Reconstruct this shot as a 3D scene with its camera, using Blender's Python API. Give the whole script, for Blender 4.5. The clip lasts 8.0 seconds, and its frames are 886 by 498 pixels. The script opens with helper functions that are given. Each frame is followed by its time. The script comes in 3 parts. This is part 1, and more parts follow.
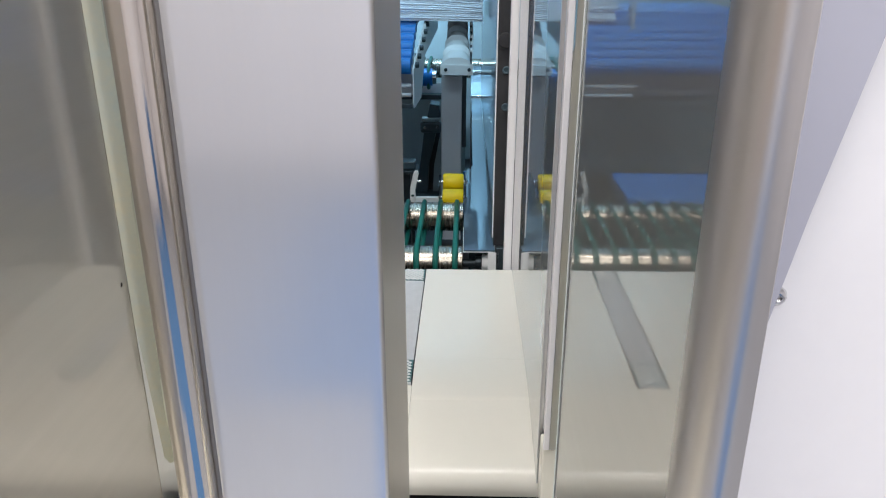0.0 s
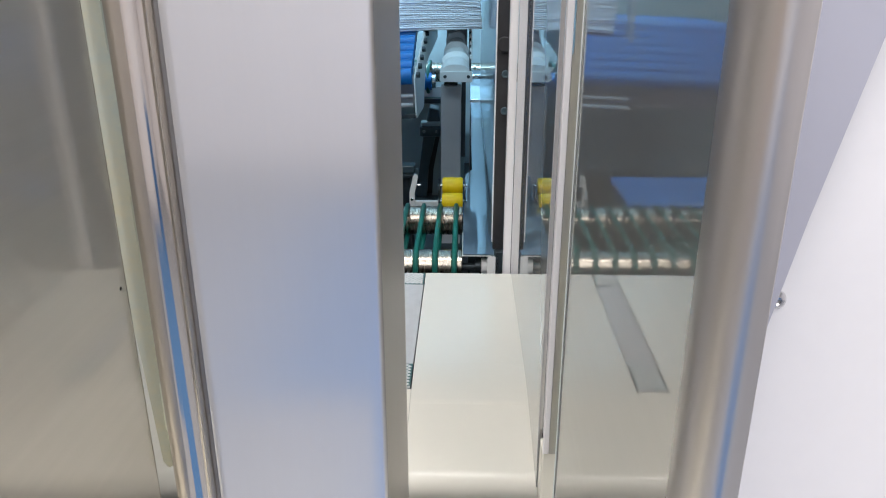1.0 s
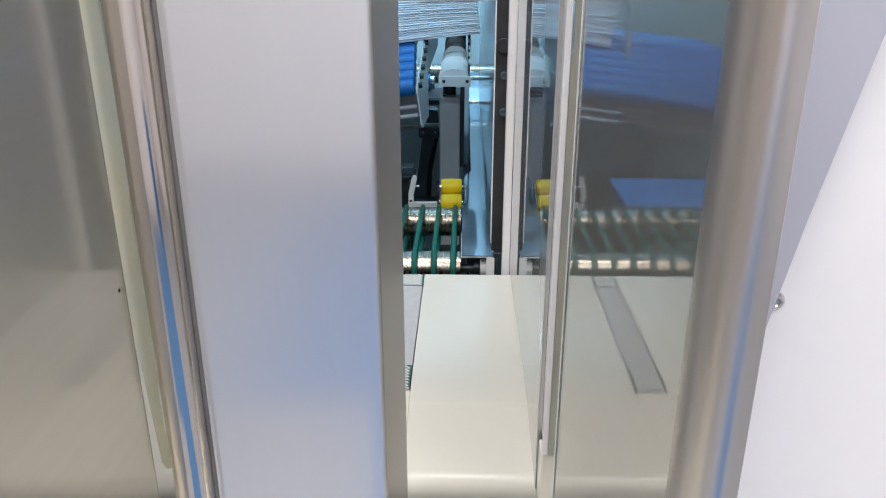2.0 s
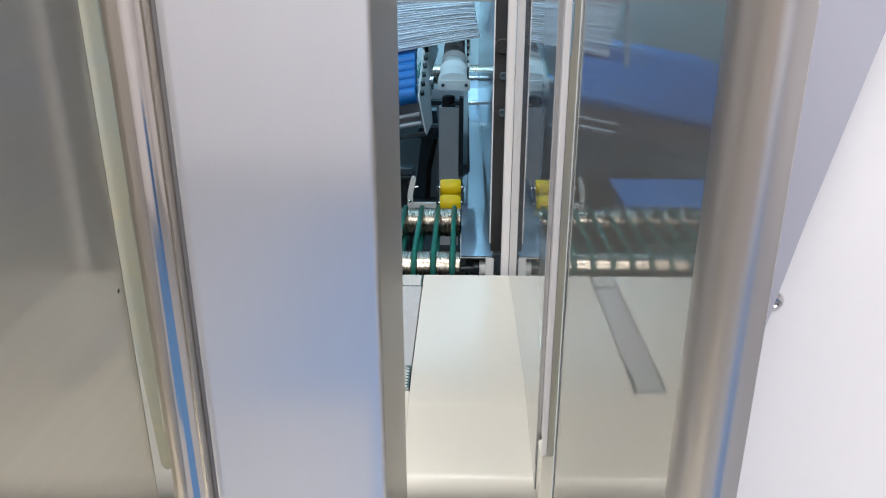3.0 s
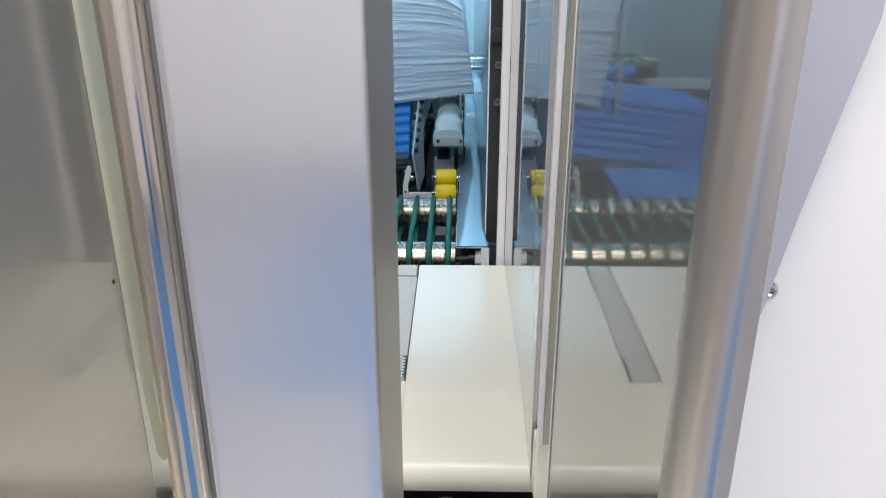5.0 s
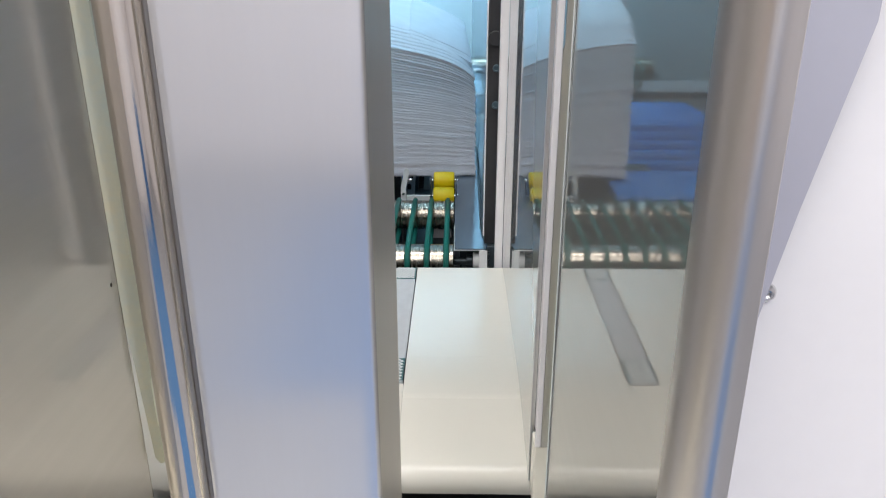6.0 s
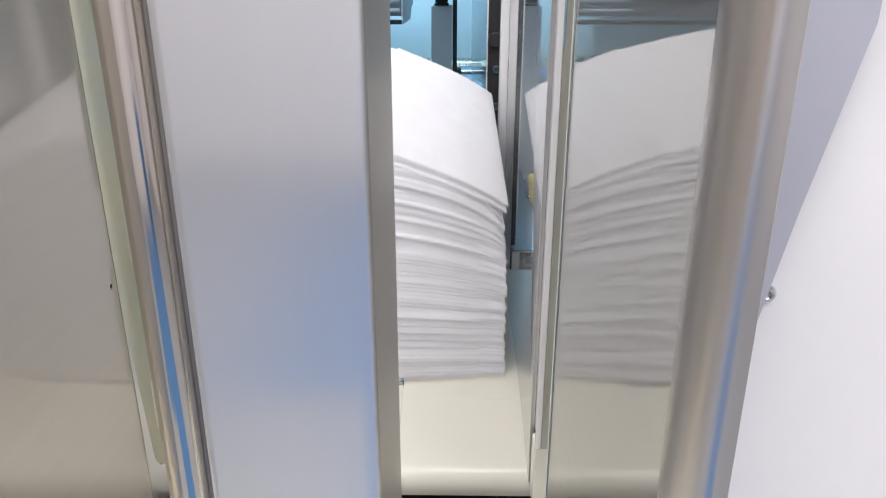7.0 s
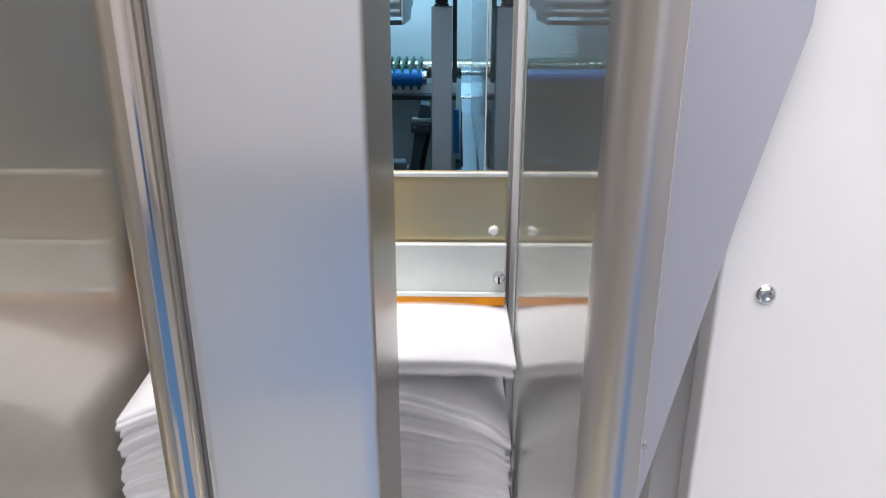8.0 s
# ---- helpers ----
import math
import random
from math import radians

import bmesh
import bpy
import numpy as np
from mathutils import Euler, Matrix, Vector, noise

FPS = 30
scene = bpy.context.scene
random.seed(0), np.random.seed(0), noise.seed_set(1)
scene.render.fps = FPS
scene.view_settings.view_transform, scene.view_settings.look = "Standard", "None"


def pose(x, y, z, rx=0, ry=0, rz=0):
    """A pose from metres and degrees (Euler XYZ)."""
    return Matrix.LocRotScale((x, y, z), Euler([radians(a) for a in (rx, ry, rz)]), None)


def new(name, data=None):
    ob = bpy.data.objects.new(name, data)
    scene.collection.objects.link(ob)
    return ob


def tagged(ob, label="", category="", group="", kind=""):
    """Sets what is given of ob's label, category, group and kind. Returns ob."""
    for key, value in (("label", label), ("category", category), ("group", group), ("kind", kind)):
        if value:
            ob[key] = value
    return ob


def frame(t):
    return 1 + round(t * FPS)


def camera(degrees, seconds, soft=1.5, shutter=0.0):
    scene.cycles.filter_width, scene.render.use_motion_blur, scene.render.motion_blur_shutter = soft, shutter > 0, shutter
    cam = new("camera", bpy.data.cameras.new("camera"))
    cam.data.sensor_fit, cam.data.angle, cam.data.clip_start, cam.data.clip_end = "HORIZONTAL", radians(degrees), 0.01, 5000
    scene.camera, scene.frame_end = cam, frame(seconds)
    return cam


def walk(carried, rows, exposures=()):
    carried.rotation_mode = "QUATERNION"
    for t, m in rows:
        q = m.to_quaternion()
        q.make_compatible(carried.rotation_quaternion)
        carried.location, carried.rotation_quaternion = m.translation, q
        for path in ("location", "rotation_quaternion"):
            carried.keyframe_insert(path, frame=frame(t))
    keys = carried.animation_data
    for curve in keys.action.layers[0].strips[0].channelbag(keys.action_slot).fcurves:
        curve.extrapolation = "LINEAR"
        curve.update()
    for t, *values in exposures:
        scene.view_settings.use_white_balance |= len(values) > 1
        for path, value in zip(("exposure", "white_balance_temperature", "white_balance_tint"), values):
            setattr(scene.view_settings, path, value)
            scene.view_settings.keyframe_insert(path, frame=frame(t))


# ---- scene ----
cam = camera(60.3, 8.0, soft=1.1, shutter=0.5)
# ---- camera and its walk ----
def aim(t, right, down):
    """Hand-held drift: the view turned by small angles, in thousandths of a radian."""
    return (t, pose(0, 0, 0.55, 68.6 + math.degrees(down / 1000), 0, 1.7 - math.degrees(right / 1000)))


walk(cam, [aim(0.0, 0, 0), aim(0.5, 0.4, 3.0), aim(1.0, 0.9, 5.0), aim(1.5, 1.6, 6.0), aim(3.0, 3.6, 7.4), aim(3.5, 4.0, 6.7),
           aim(4.0, 6.0, 2.6), aim(4.5, 7.6, -5.9), aim(4.7, 8.5, -6.0), aim(6.0, 12.6, -2.2), aim(6.5, 12.7, -1.5), aim(7.0, 12.7, -0.4),
           aim(7.5, 12.7, 0.4), aim(8.0, 12.7, 0.4)],
     exposures=[(0.0, 0.05), (5.7, 0.05), (6.5, -0.03), (7.2, 0.0), (7.6, -0.02), (8.0, -0.13)])

# ---- world, lamps, exposure ----
world = bpy.data.worlds.new("world")
scene.world = world
world.use_nodes = True
world.node_tree.nodes["Background"].inputs[0].default_value = (0.8, 0.88, 1.0, 1)
world.node_tree.nodes["Background"].inputs[1].default_value = 0.15
scene.view_settings.exposure = 0.0


def area(name, m, w, h, power, colour, spread=180):
    d = bpy.data.lights.new(name, "AREA")
    d.shape, d.size, d.size_y, d.energy, d.color, d.spread = "RECTANGLE", w, h, power, colour, radians(spread)
    ob = new(name, d)
    ob.matrix_world = m
    return ob


area("hall_lamp", pose(-0.9, -1.6, 2.55), 1.2, 2.6, 87, (1.0, 0.975, 0.965))
area("hall_lamp", pose(1.1, -1.6, 2.55), 1.2, 2.6, 87, (1.0, 0.975, 0.965))
area("hall_lamp", pose(-0.1, 0.52, 2.55), 1.6, 0.5, 66, (1.0, 0.98, 0.97))
# unseen thin lamps added under the machine's top for its cool light
for fill_y, tilt, fill_power in ((1.85, 68, 5.0), (2.21, 45, 2.0), (2.98, 40, 15.0)):
    area("machine_fill", pose(-0.3, fill_y, 1.15, tilt), 1.0, 0.04, fill_power, (0.47, 0.79, 1.0))
# unseen fill behind the front panel, added to brighten the upright fronts
area("machine_fill", pose(-0.3, 1.50, 0.82, 72), 1.0, 0.04, 2.7, (0.62, 0.86, 1.0))


# ---- materials ----
def mat(name, colour, rough=0.5, metal=0.0, vary=0.08, scale=12.0, stretch=(1, 1, 1), bump=0.0, tint=None, coat=0.0, spec=0.5, rvary=0.1, haze=0.0, hazy=0.45, grain=0.0):
    m = bpy.data.materials.new(name)
    m.use_nodes = True
    t = m.node_tree
    b = t.nodes["Principled BSDF"]
    b.inputs["Metallic"].default_value = metal
    b.inputs["Coat Weight"].default_value = coat
    b.inputs["Specular IOR Level"].default_value = spec
    co = t.nodes.new("ShaderNodeTexCoord")
    mp = t.nodes.new("ShaderNodeMapping")
    mp.inputs["Scale"].default_value = stretch
    t.links.new(co.outputs["Object"], mp.inputs[0])
    n = t.nodes.new("ShaderNodeTexNoise")
    n.inputs["Scale"].default_value, n.inputs["Detail"].default_value = scale, 6
    t.links.new(mp.outputs[0], n.inputs["Vector"])
    n2 = t.nodes.new("ShaderNodeTexNoise")
    n2.inputs["Scale"].default_value, n2.inputs["Detail"].default_value = scale * 9, 3
    t.links.new(mp.outputs[0], n2.inputs["Vector"])
    add = t.nodes.new("ShaderNodeMath")
    add.operation = "MULTIPLY_ADD"
    add.inputs[1].default_value = 0.35
    t.links.new(n2.outputs[0], add.inputs[0])
    t.links.new(n.outputs[0], add.inputs[2])
    ramp = t.nodes.new("ShaderNodeValToRGB")
    ramp.color_ramp.elements[0].position, ramp.color_ramp.elements[1].position = 0.45, 0.9
    c2 = tint or tuple(min(1, c * (1 + vary)) for c in colour)
    c1 = colour if tint else tuple(c * (1 - vary) for c in colour)
    ramp.color_ramp.elements[0].color, ramp.color_ramp.elements[1].color = (*c1, 1), (*c2, 1)
    t.links.new(add.outputs[0], ramp.inputs[0])
    t.links.new(ramp.outputs[0], b.inputs["Base Color"])
    mr = t.nodes.new("ShaderNodeMapRange")
    mr.inputs["From Min"].default_value, mr.inputs["From Max"].default_value = 0.4, 0.95
    mr.inputs["To Min"].default_value, mr.inputs["To Max"].default_value = rough * (1 - rvary), rough * (1 + rvary)
    t.links.new(add.outputs[0], mr.inputs[0])
    t.links.new(mr.outputs[0], b.inputs["Roughness"])
    if bump:
        bp = t.nodes.new("ShaderNodeBump")
        bp.inputs["Strength"].default_value, bp.inputs["Distance"].default_value = bump, 0.001
        t.links.new(n2.outputs[0], bp.inputs["Height"])
        t.links.new(bp.outputs[0], b.inputs["Normal"])
    if grain:
        # upright brush lines spread the gloss sideways
        b.inputs["Anisotropic"].default_value = grain
        tv = t.nodes.new("ShaderNodeCombineXYZ")
        tv.inputs[0].default_value, tv.inputs[1].default_value = 0.707, 0.707
        t.links.new(tv.outputs[0], b.inputs["Tangent"])
    if haze:
        # brushed metal: a second, wider lobe beside the clear one
        w = t.nodes.new("ShaderNodeBsdfPrincipled")
        w.inputs["Metallic"].default_value, w.inputs["Roughness"].default_value = metal, hazy
        t.links.new(ramp.outputs[0], w.inputs["Base Color"])
        mix = t.nodes.new("ShaderNodeMixShader")
        if isinstance(haze, tuple):
            # the flatter the view, the clearer the gloss
            lw = t.nodes.new("ShaderNodeLayerWeight")
            mh = t.nodes.new("ShaderNodeMapRange")
            mh.inputs["From Min"].default_value, mh.inputs["From Max"].default_value = 0.77, 0.93
            mh.inputs["To Min"].default_value, mh.inputs["To Max"].default_value = haze
            t.links.new(lw.outputs["Facing"], mh.inputs[0])
            t.links.new(mh.outputs[0], mix.inputs[0])
        else:
            mix.inputs[0].default_value = haze
        t.links.new(b.outputs[0], mix.inputs[1])
        t.links.new(w.outputs[0], mix.inputs[2])
        t.links.new(mix.outputs[0], t.nodes["Material Output"].inputs["Surface"])
    return m


M = dict(
    front=mat("brushed_aluminium", (0.775, 0.778, 0.795), 0.19, 1.0, 0.012, 10, (5, 5, 0.25), 0.0, grain=0.82, haze=0.42, hazy=0.6, rvary=0.03),
    guide=mat("polished_steel", (0.495, 0.485, 0.465), 0.025, 1.0, 0.015, 10, (1, 0.3, 8), 0.002, haze=0.40, hazy=0.55),
    sideplate=mat("mirror_steel", (0.66, 0.66, 0.65), 0.02, 1.0, 0.015, 10, (1, 0.3, 8), 0.002, haze=(0.75, 0.18)),
    satin=mat("satin_steel_bend", (0.68, 0.655, 0.635), 0.35, 1.0, 0.01, 3, (1, 1, 0.25), 0.0, rvary=0.03),
    tube=mat("bright_rolled_edge", (0.73, 0.68, 0.615), 0.12, 1.0, 0.02, 14, (6, 6, 0.25), 0.0),
    flange=mat("flange_brown_metal", (0.50, 0.475, 0.445), 0.38, 1.0, 0.03, 12, (4, 4, 0.3), 0.004),
    dull=mat("dull_brushed_steel", (0.61, 0.58, 0.535), 0.05, 1.0, 0.02, 10, (1, 0.3, 8), 0.003, haze=0.74, hazy=0.58),
    lining=mat("grey_machine_lining", (0.20, 0.23, 0.25), 0.5, 0.0, 0.12, 4, bump=0.05),
    teal=mat("grey_green_panel", (0.30, 0.37, 0.39), 0.45, 0.0, 0.12, 5, bump=0.05),
    steel=mat("blue_grey_steel", (0.37, 0.44, 0.50), 0.07, 1.0, 0.04, 9, (1, 0.2, 1), 0.004, haze=0.35, hazy=0.42),
    roller=mat("turned_steel", (0.38, 0.345, 0.29), 0.27, 1.0, 0.05, 30, (8, 1, 1), 0.02),
    zinc=mat("yellow_zinc", (0.45, 0.50, 0.45), 0.38, 0.4, 0.2, 18, (1, 1, 1), 0.03, tint=(0.56, 0.53, 0.38)),
    flange_zinc=mat("aged_zinc", (0.47, 0.465, 0.44), 0.38, 0.55, 0.2, 16, (1, 1, 0.5), 0.03, tint=(0.55, 0.53, 0.43)),
    zinc_pale=mat("pale_zinc", (0.70, 0.74, 0.73), 0.40, 0.25, 0.06, 20, bump=0.02),
    zinc_gold=mat("gold_zinc", (0.52, 0.49, 0.34), 0.32, 0.55, 0.2, 10, (1, 1, 2), 0.03, tint=(0.62, 0.47, 0.25)),
    edge=mat("cut_steel_edge", (0.70, 0.69, 0.66), 0.25, 1.0, 0.08, 40, (1, 1, 0.3), 0.03),
    ivory=mat("ivory_coated_plate", (0.80, 0.775, 0.69), 0.25, 0.0, 0.012, 7, (1, 1, 1), 0.01),
    white=mat("white_powder_coat", (0.80, 0.785, 0.80), 0.36, 0.0, 0.02, 8, (1, 1, 1), 0.06),
    groove=mat("groove_dark_metal", (0.22, 0.21, 0.205), 0.45, 0.7, 0.08, 20, (4, 4, 0.3), 0.03),
    midgrey=mat("mid_grey_paint", (0.40, 0.40, 0.41), 0.45, 0.0, 0.05, 8, (1, 1, 1), 0.05),
    grey=mat("light_grey_paint", (0.56, 0.56, 0.58), 0.42, 0.0, 0.03, 8, (1, 1, 1), 0.05),
    lavender=mat("pale_grey_paint", (0.40, 0.40, 0.465), 0.40, 0.0, 0.02, 8, (1, 1, 1), 0.05),
    plastic=mat("white_plastic", (0.78, 0.80, 0.80), 0.38, 0.0, 0.03, 15),
    black=mat("black_anodised", (0.02, 0.02, 0.022), 0.4, 0.0, 0.3, 25, bump=0.03),
    dark=mat("dark_machine_steel", (0.05, 0.065, 0.075), 0.4, 0.6, 0.3, 14, bump=0.05),
    slate=mat("dark_slate_casting", (0.06, 0.095, 0.115), 0.4, 0.2, 0.2, 14, bump=0.05),
    green=mat("green_belt_rubber", (0.004, 0.13, 0.105), 0.45, 0.0, 0.15, 40, bump=0.05),
    blue=mat("blue_roller_coating", (0.004, 0.17, 0.52), 0.4, 0.0, 0.12, 20, bump=0.03),
    yellow=mat("yellow_rubber", (0.86, 0.62, 0.005), 0.45, 0.0, 0.06, 30, bump=0.04),
    orange=mat("orange_felt", (0.80, 0.30, 0.012), 0.85, 0.0, 0.1, 60, bump=0.3),
    paper=mat("newsprint_paper", (0.85, 0.85, 0.90), 0.8, 0.0, 0.03, 25, (1, 1, 6), 0.08),
    tread=mat("dark_green_rubber", (0.05, 0.14, 0.145), 0.5, 0.0, 0.1, 60, bump=0.1),
    strip=mat("grey_rubber_strip", (0.54, 0.55, 0.56), 0.5, 0.0, 0.06, 60, bump=0.2),
    wall=mat("hall_wall_paint", (0.80, 0.775, 0.80), 0.7, 0.0, 0.03, 1.5, bump=0.05),
    beige=mat("beige_wall_paint", (0.70, 0.55, 0.42), 0.7, 0.0, 0.04, 1.5, bump=0.05),
    inner=mat("enclosure_panel", (0.72, 0.80, 0.84), 0.5, 0.0, 0.03, 3, bump=0.03),
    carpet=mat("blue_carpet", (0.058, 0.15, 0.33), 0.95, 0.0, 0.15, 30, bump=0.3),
    floor=mat("grey_hall_floor", (0.27, 0.275, 0.30), 0.6, 0.0, 0.08, 4, bump=0.05),
    ceiling=mat("ceiling_paint", (0.75, 0.75, 0.75), 0.8, 0.0, 0.03, 3),
    chrome=mat("zinc_screw", (0.72, 0.72, 0.72), 0.2, 1.0, 0.05, 80),
)


# ---- building helpers ----
def put(name, bm, material, smooth=False):
    me = bpy.data.meshes.new(name)
    bm.normal_update()
    if smooth:
        for f in bm.faces:
            f.smooth = True
        for e in bm.edges:
            if len(e.link_faces) == 2 and e.calc_face_angle(0) > 0.7:
                e.smooth = False
    bm.to_mesh(me)
    bm.free()
    me.materials.append(M[material])
    return new(name, me)


def thing(name, label, category, at=(0, 0, 0), group="", kind=""):
    ob = new(name)
    ob.location = at
    ob.empty_display_size = 0.05
    return tagged(ob, label, category, group, kind)


def part(name, bm, material, parent, label="", smooth=False):
    ob = put(name, bm, material, smooth)
    ob.parent = parent
    if label:
        ob["label"] = label
    return ob


def box(x0, x1, y0, y1, z0, z1, bevel=0.0015, bm=None):
    b = bmesh.new()
    r = bmesh.ops.create_cube(b, size=1)
    for v in r["verts"]:
        v.co = Vector((x0 if v.co.x < 0 else x1, y0 if v.co.y < 0 else y1, z0 if v.co.z < 0 else z1))
    bevel = min(bevel, 0.3 * min(abs(x1 - x0), abs(y1 - y0), abs(z1 - z0)))
    if bevel > 0:
        bmesh.ops.bevel(b, geom=b.edges[:], offset=bevel, segments=2, affect="EDGES", profile=0.5)
    return merged(bm, b)


def merged(bm, b):
    if bm is None:
        return b
    me = bpy.data.meshes.new("tmp")
    b.to_mesh(me)
    b.free()
    bm.from_mesh(me)
    bpy.data.meshes.remove(me)
    return bm


def lathe(profile, axis, at, n=32, bm=None):
    """A turned body: (radius, along) pairs, spun round an axis through at."""
    b = bmesh.new()
    rings = []
    for r, s in profile:
        ring = []
        for i in range(n):
            a = 2 * math.pi * i / n
            u, v = r * math.cos(a), r * math.sin(a)
            co = {"x": (s, u, v), "y": (u, s, v), "z": (u, v, s)}[axis]
            ring.append(b.verts.new(Vector(co) + Vector(at)))
        rings.append(ring)
    for p, q in zip(rings, rings[1:]):
        for i in range(n):
            b.faces.new((p[i], p[(i + 1) % n], q[(i + 1) % n], q[i]))
    b.faces.new(rings[0])
    b.faces.new(rings[-1])
    bmesh.ops.recalc_face_normals(b, faces=b.faces[:])
    return merged(bm, b)


def cyl(axis, at, r, length, n=32, chamfer=0.001, bm=None):
    h, c = length / 2, min(chamfer, r * 0.3, length * 0.3)
    return lathe([(r - c, -h), (r, -h + c), (r, h - c), (r - c, h)], axis, at, n, bm)


def bent(outline, z0, z1, thick, tops=None, rows=1):
    """A sheet bent along a plan outline of (x, y), upright from z0 to z1, with a thickness."""
    b = bmesh.new()
    pts = [Vector(p) for p in outline]
    sides = []
    for i, p in enumerate(pts):
        d = (pts[min(i + 1, len(pts) - 1)] - pts[max(i - 1, 0)]).normalized()
        sides.append(p + Vector((-d.y, d.x)) * thick)
    grid = []
    for p, s in zip(pts, sides):
        grid.append([[b.verts.new((q.x, q.y, z0 + (z1 - z0) * k / rows)) for k in range(rows + 1)] for q in (p, s)])
    for g, h in zip(grid, grid[1:]):
        for k in range(rows):
            b.faces.new((g[0][k], h[0][k], h[0][k + 1], g[0][k + 1]))
            b.faces.new((h[1][k], g[1][k], g[1][k + 1], h[1][k + 1]))
        b.faces.new((g[0][-1], h[0][-1], h[1][-1], g[1][-1]))
        b.faces.new((h[0][0], g[0][0], g[1][0], h[1][0]))
    for g in (grid[0], grid[-1]):
        for k in range(rows):
            b.faces.new((g[0][k], g[0][k + 1], g[1][k + 1], g[1][k]))
    bmesh.ops.recalc_face_normals(b, faces=b.faces[:])
    return b


def arc(cx, cy, r, a0, a1, n=12):
    return [(cx + r * math.cos(radians(a0 + (a1 - a0) * i / n)), cy + r * math.sin(radians(a0 + (a1 - a0) * i / n))) for i in range(n + 1)]


def prism(poly, axis, s0, s1, bevel=0.0):
    """A flat outline pushed along an axis: poly holds the other two coordinates in order."""
    b = bmesh.new()
    make = {"x": lambda p, s: (s, p[0], p[1]), "y": lambda p, s: (p[0], s, p[1]), "z": lambda p, s: (p[0], p[1], s)}[axis]
    lo = [b.verts.new(make(p, s0)) for p in poly]
    hi = [b.verts.new(make(p, s1)) for p in poly]
    b.faces.new(lo)
    b.faces.new(hi)
    for i in range(len(poly)):
        j = (i + 1) % len(poly)
        b.faces.new((lo[i], lo[j], hi[j], hi[i]))
    bmesh.ops.recalc_face_normals(b, faces=b.faces[:])
    if bevel:
        bmesh.ops.bevel(b, geom=b.edges[:], offset=bevel, segments=2, affect="EDGES", profile=0.5)
    return b


def screw(at, face, r, parent, name="screw"):
    """A round-head screw with a hexagon socket; face: the axis it looks along, negative."""
    h = r * 0.55
    head = [(r * 0.97, 0.0), (r, -0.15 * h), (r * 0.9, -0.55 * h), (r * 0.68, -0.88 * h), (r * 0.5, -h), (r * 0.42, -h), (r * 0.40, -0.35 * h), (0.0005, -0.35 * h)]
    return part(name, lathe(head, face, at, 24), "chrome", parent, smooth=True)


# ---- the hall and the machine's shell ----
def structure(name, bm, material, label, category):
    return tagged(put(name, bm, material), label, category, kind="structure")


def build_shell():
    structure("floor", box(-4, 4, -5, 4, -0.95, -0.9, 0), "floor", "grey smooth exhibition hall floor", "floor")
    # unseen carpet, its outline cut to reflect blue bands in the metal
    structure("carpet", prism([(-1.0, -4.0), (1.9, -4.0), (0.6, -0.6), (-0.15, -0.6), (-0.15, -1.57), (-0.75, -1.57)], "z", -0.9, -0.892), "carpet", "unseen blue carpet, outlined for its reflection in the metal", "carpet")
    # unseen blue panel, added to carry the blue reflection higher up the edges
    structure("blue_reflector", box(1.0, 1.9, -4.06, -4.0, -0.9, -0.05, 0), "carpet", "unseen blue panel added for the blue reflected in the metal", "partition")
    structure("wall_south", box(-4, 4, -5, -4.75, -0.9, 2.7, 0), "wall", "pale hall wall with matt paint", "wall")
    structure("wall_north", box(-4, 4, 4.0, 4.2, -0.9, 2.7, 0), "wall", "pale hall wall with matt paint", "wall")
    structure("wall_east", box(4, 4.2, -5, 4.2, -0.9, 2.7, 0), "wall", "pale hall wall with matt paint", "wall")
    # unseen wall, tinted beige to put tan stripes into the metal's reflections
    structure("wall_west", box(-4.2, -4, -5, 4.2, -0.9, 2.7, 0), "beige", "unseen hall wall tinted beige for tan reflections", "wall")
    structure("ceiling", box(-4.2, 4.2, -5, 4.2, 2.7, 2.8, 0), "ceiling", "white matt hall ceiling", "ceiling")
    structure("enclosure_back_west", box(-1.1, -0.42, 3.25, 3.36, -0.9, 1.22, 0), "teal", "grey-green panel closing the machine", "enclosure")
    structure("enclosure_back", box(-1.1, 0.5, 3.36, 3.40, -0.9, 1.22, 0), "inner", "pale blue-white panel closing the machine", "enclosure")
    structure("enclosure_side_west", box(-1.14, -1.1, 1.5, 3.40, -0.9, 1.22, 0), "lining", "grey painted inner side of the machine", "enclosure")
    structure("enclosure_side_east", box(0.5, 0.54, 1.2, 3.40, -0.9, 1.22, 0), "lining", "grey painted inner side of the machine", "enclosure")
    # unseen top, brought forward to keep hall light off the stack
    structure("enclosure_top", box(-1.14, 0.54, 1.20, 3.40, 1.22, 1.26, 0), "inner", "unseen pale panel shading the conveyor from above", "enclosure")
    # unseen panel added to block hall lamps from the stack deep inside
    structure("shade_panel", box(-1.1, 0.5, 1.434, 1.448, 0.475, 1.218, 0), "lining", "unseen grey panel added to shade the stack inside", "enclosure")
    structure("enclosure_floor", box(-1.1, 0.5, 1.31, 3.36, -0.36, -0.33, 0), "dark", "dark steel base under the conveyor", "enclosure")


build_shell()


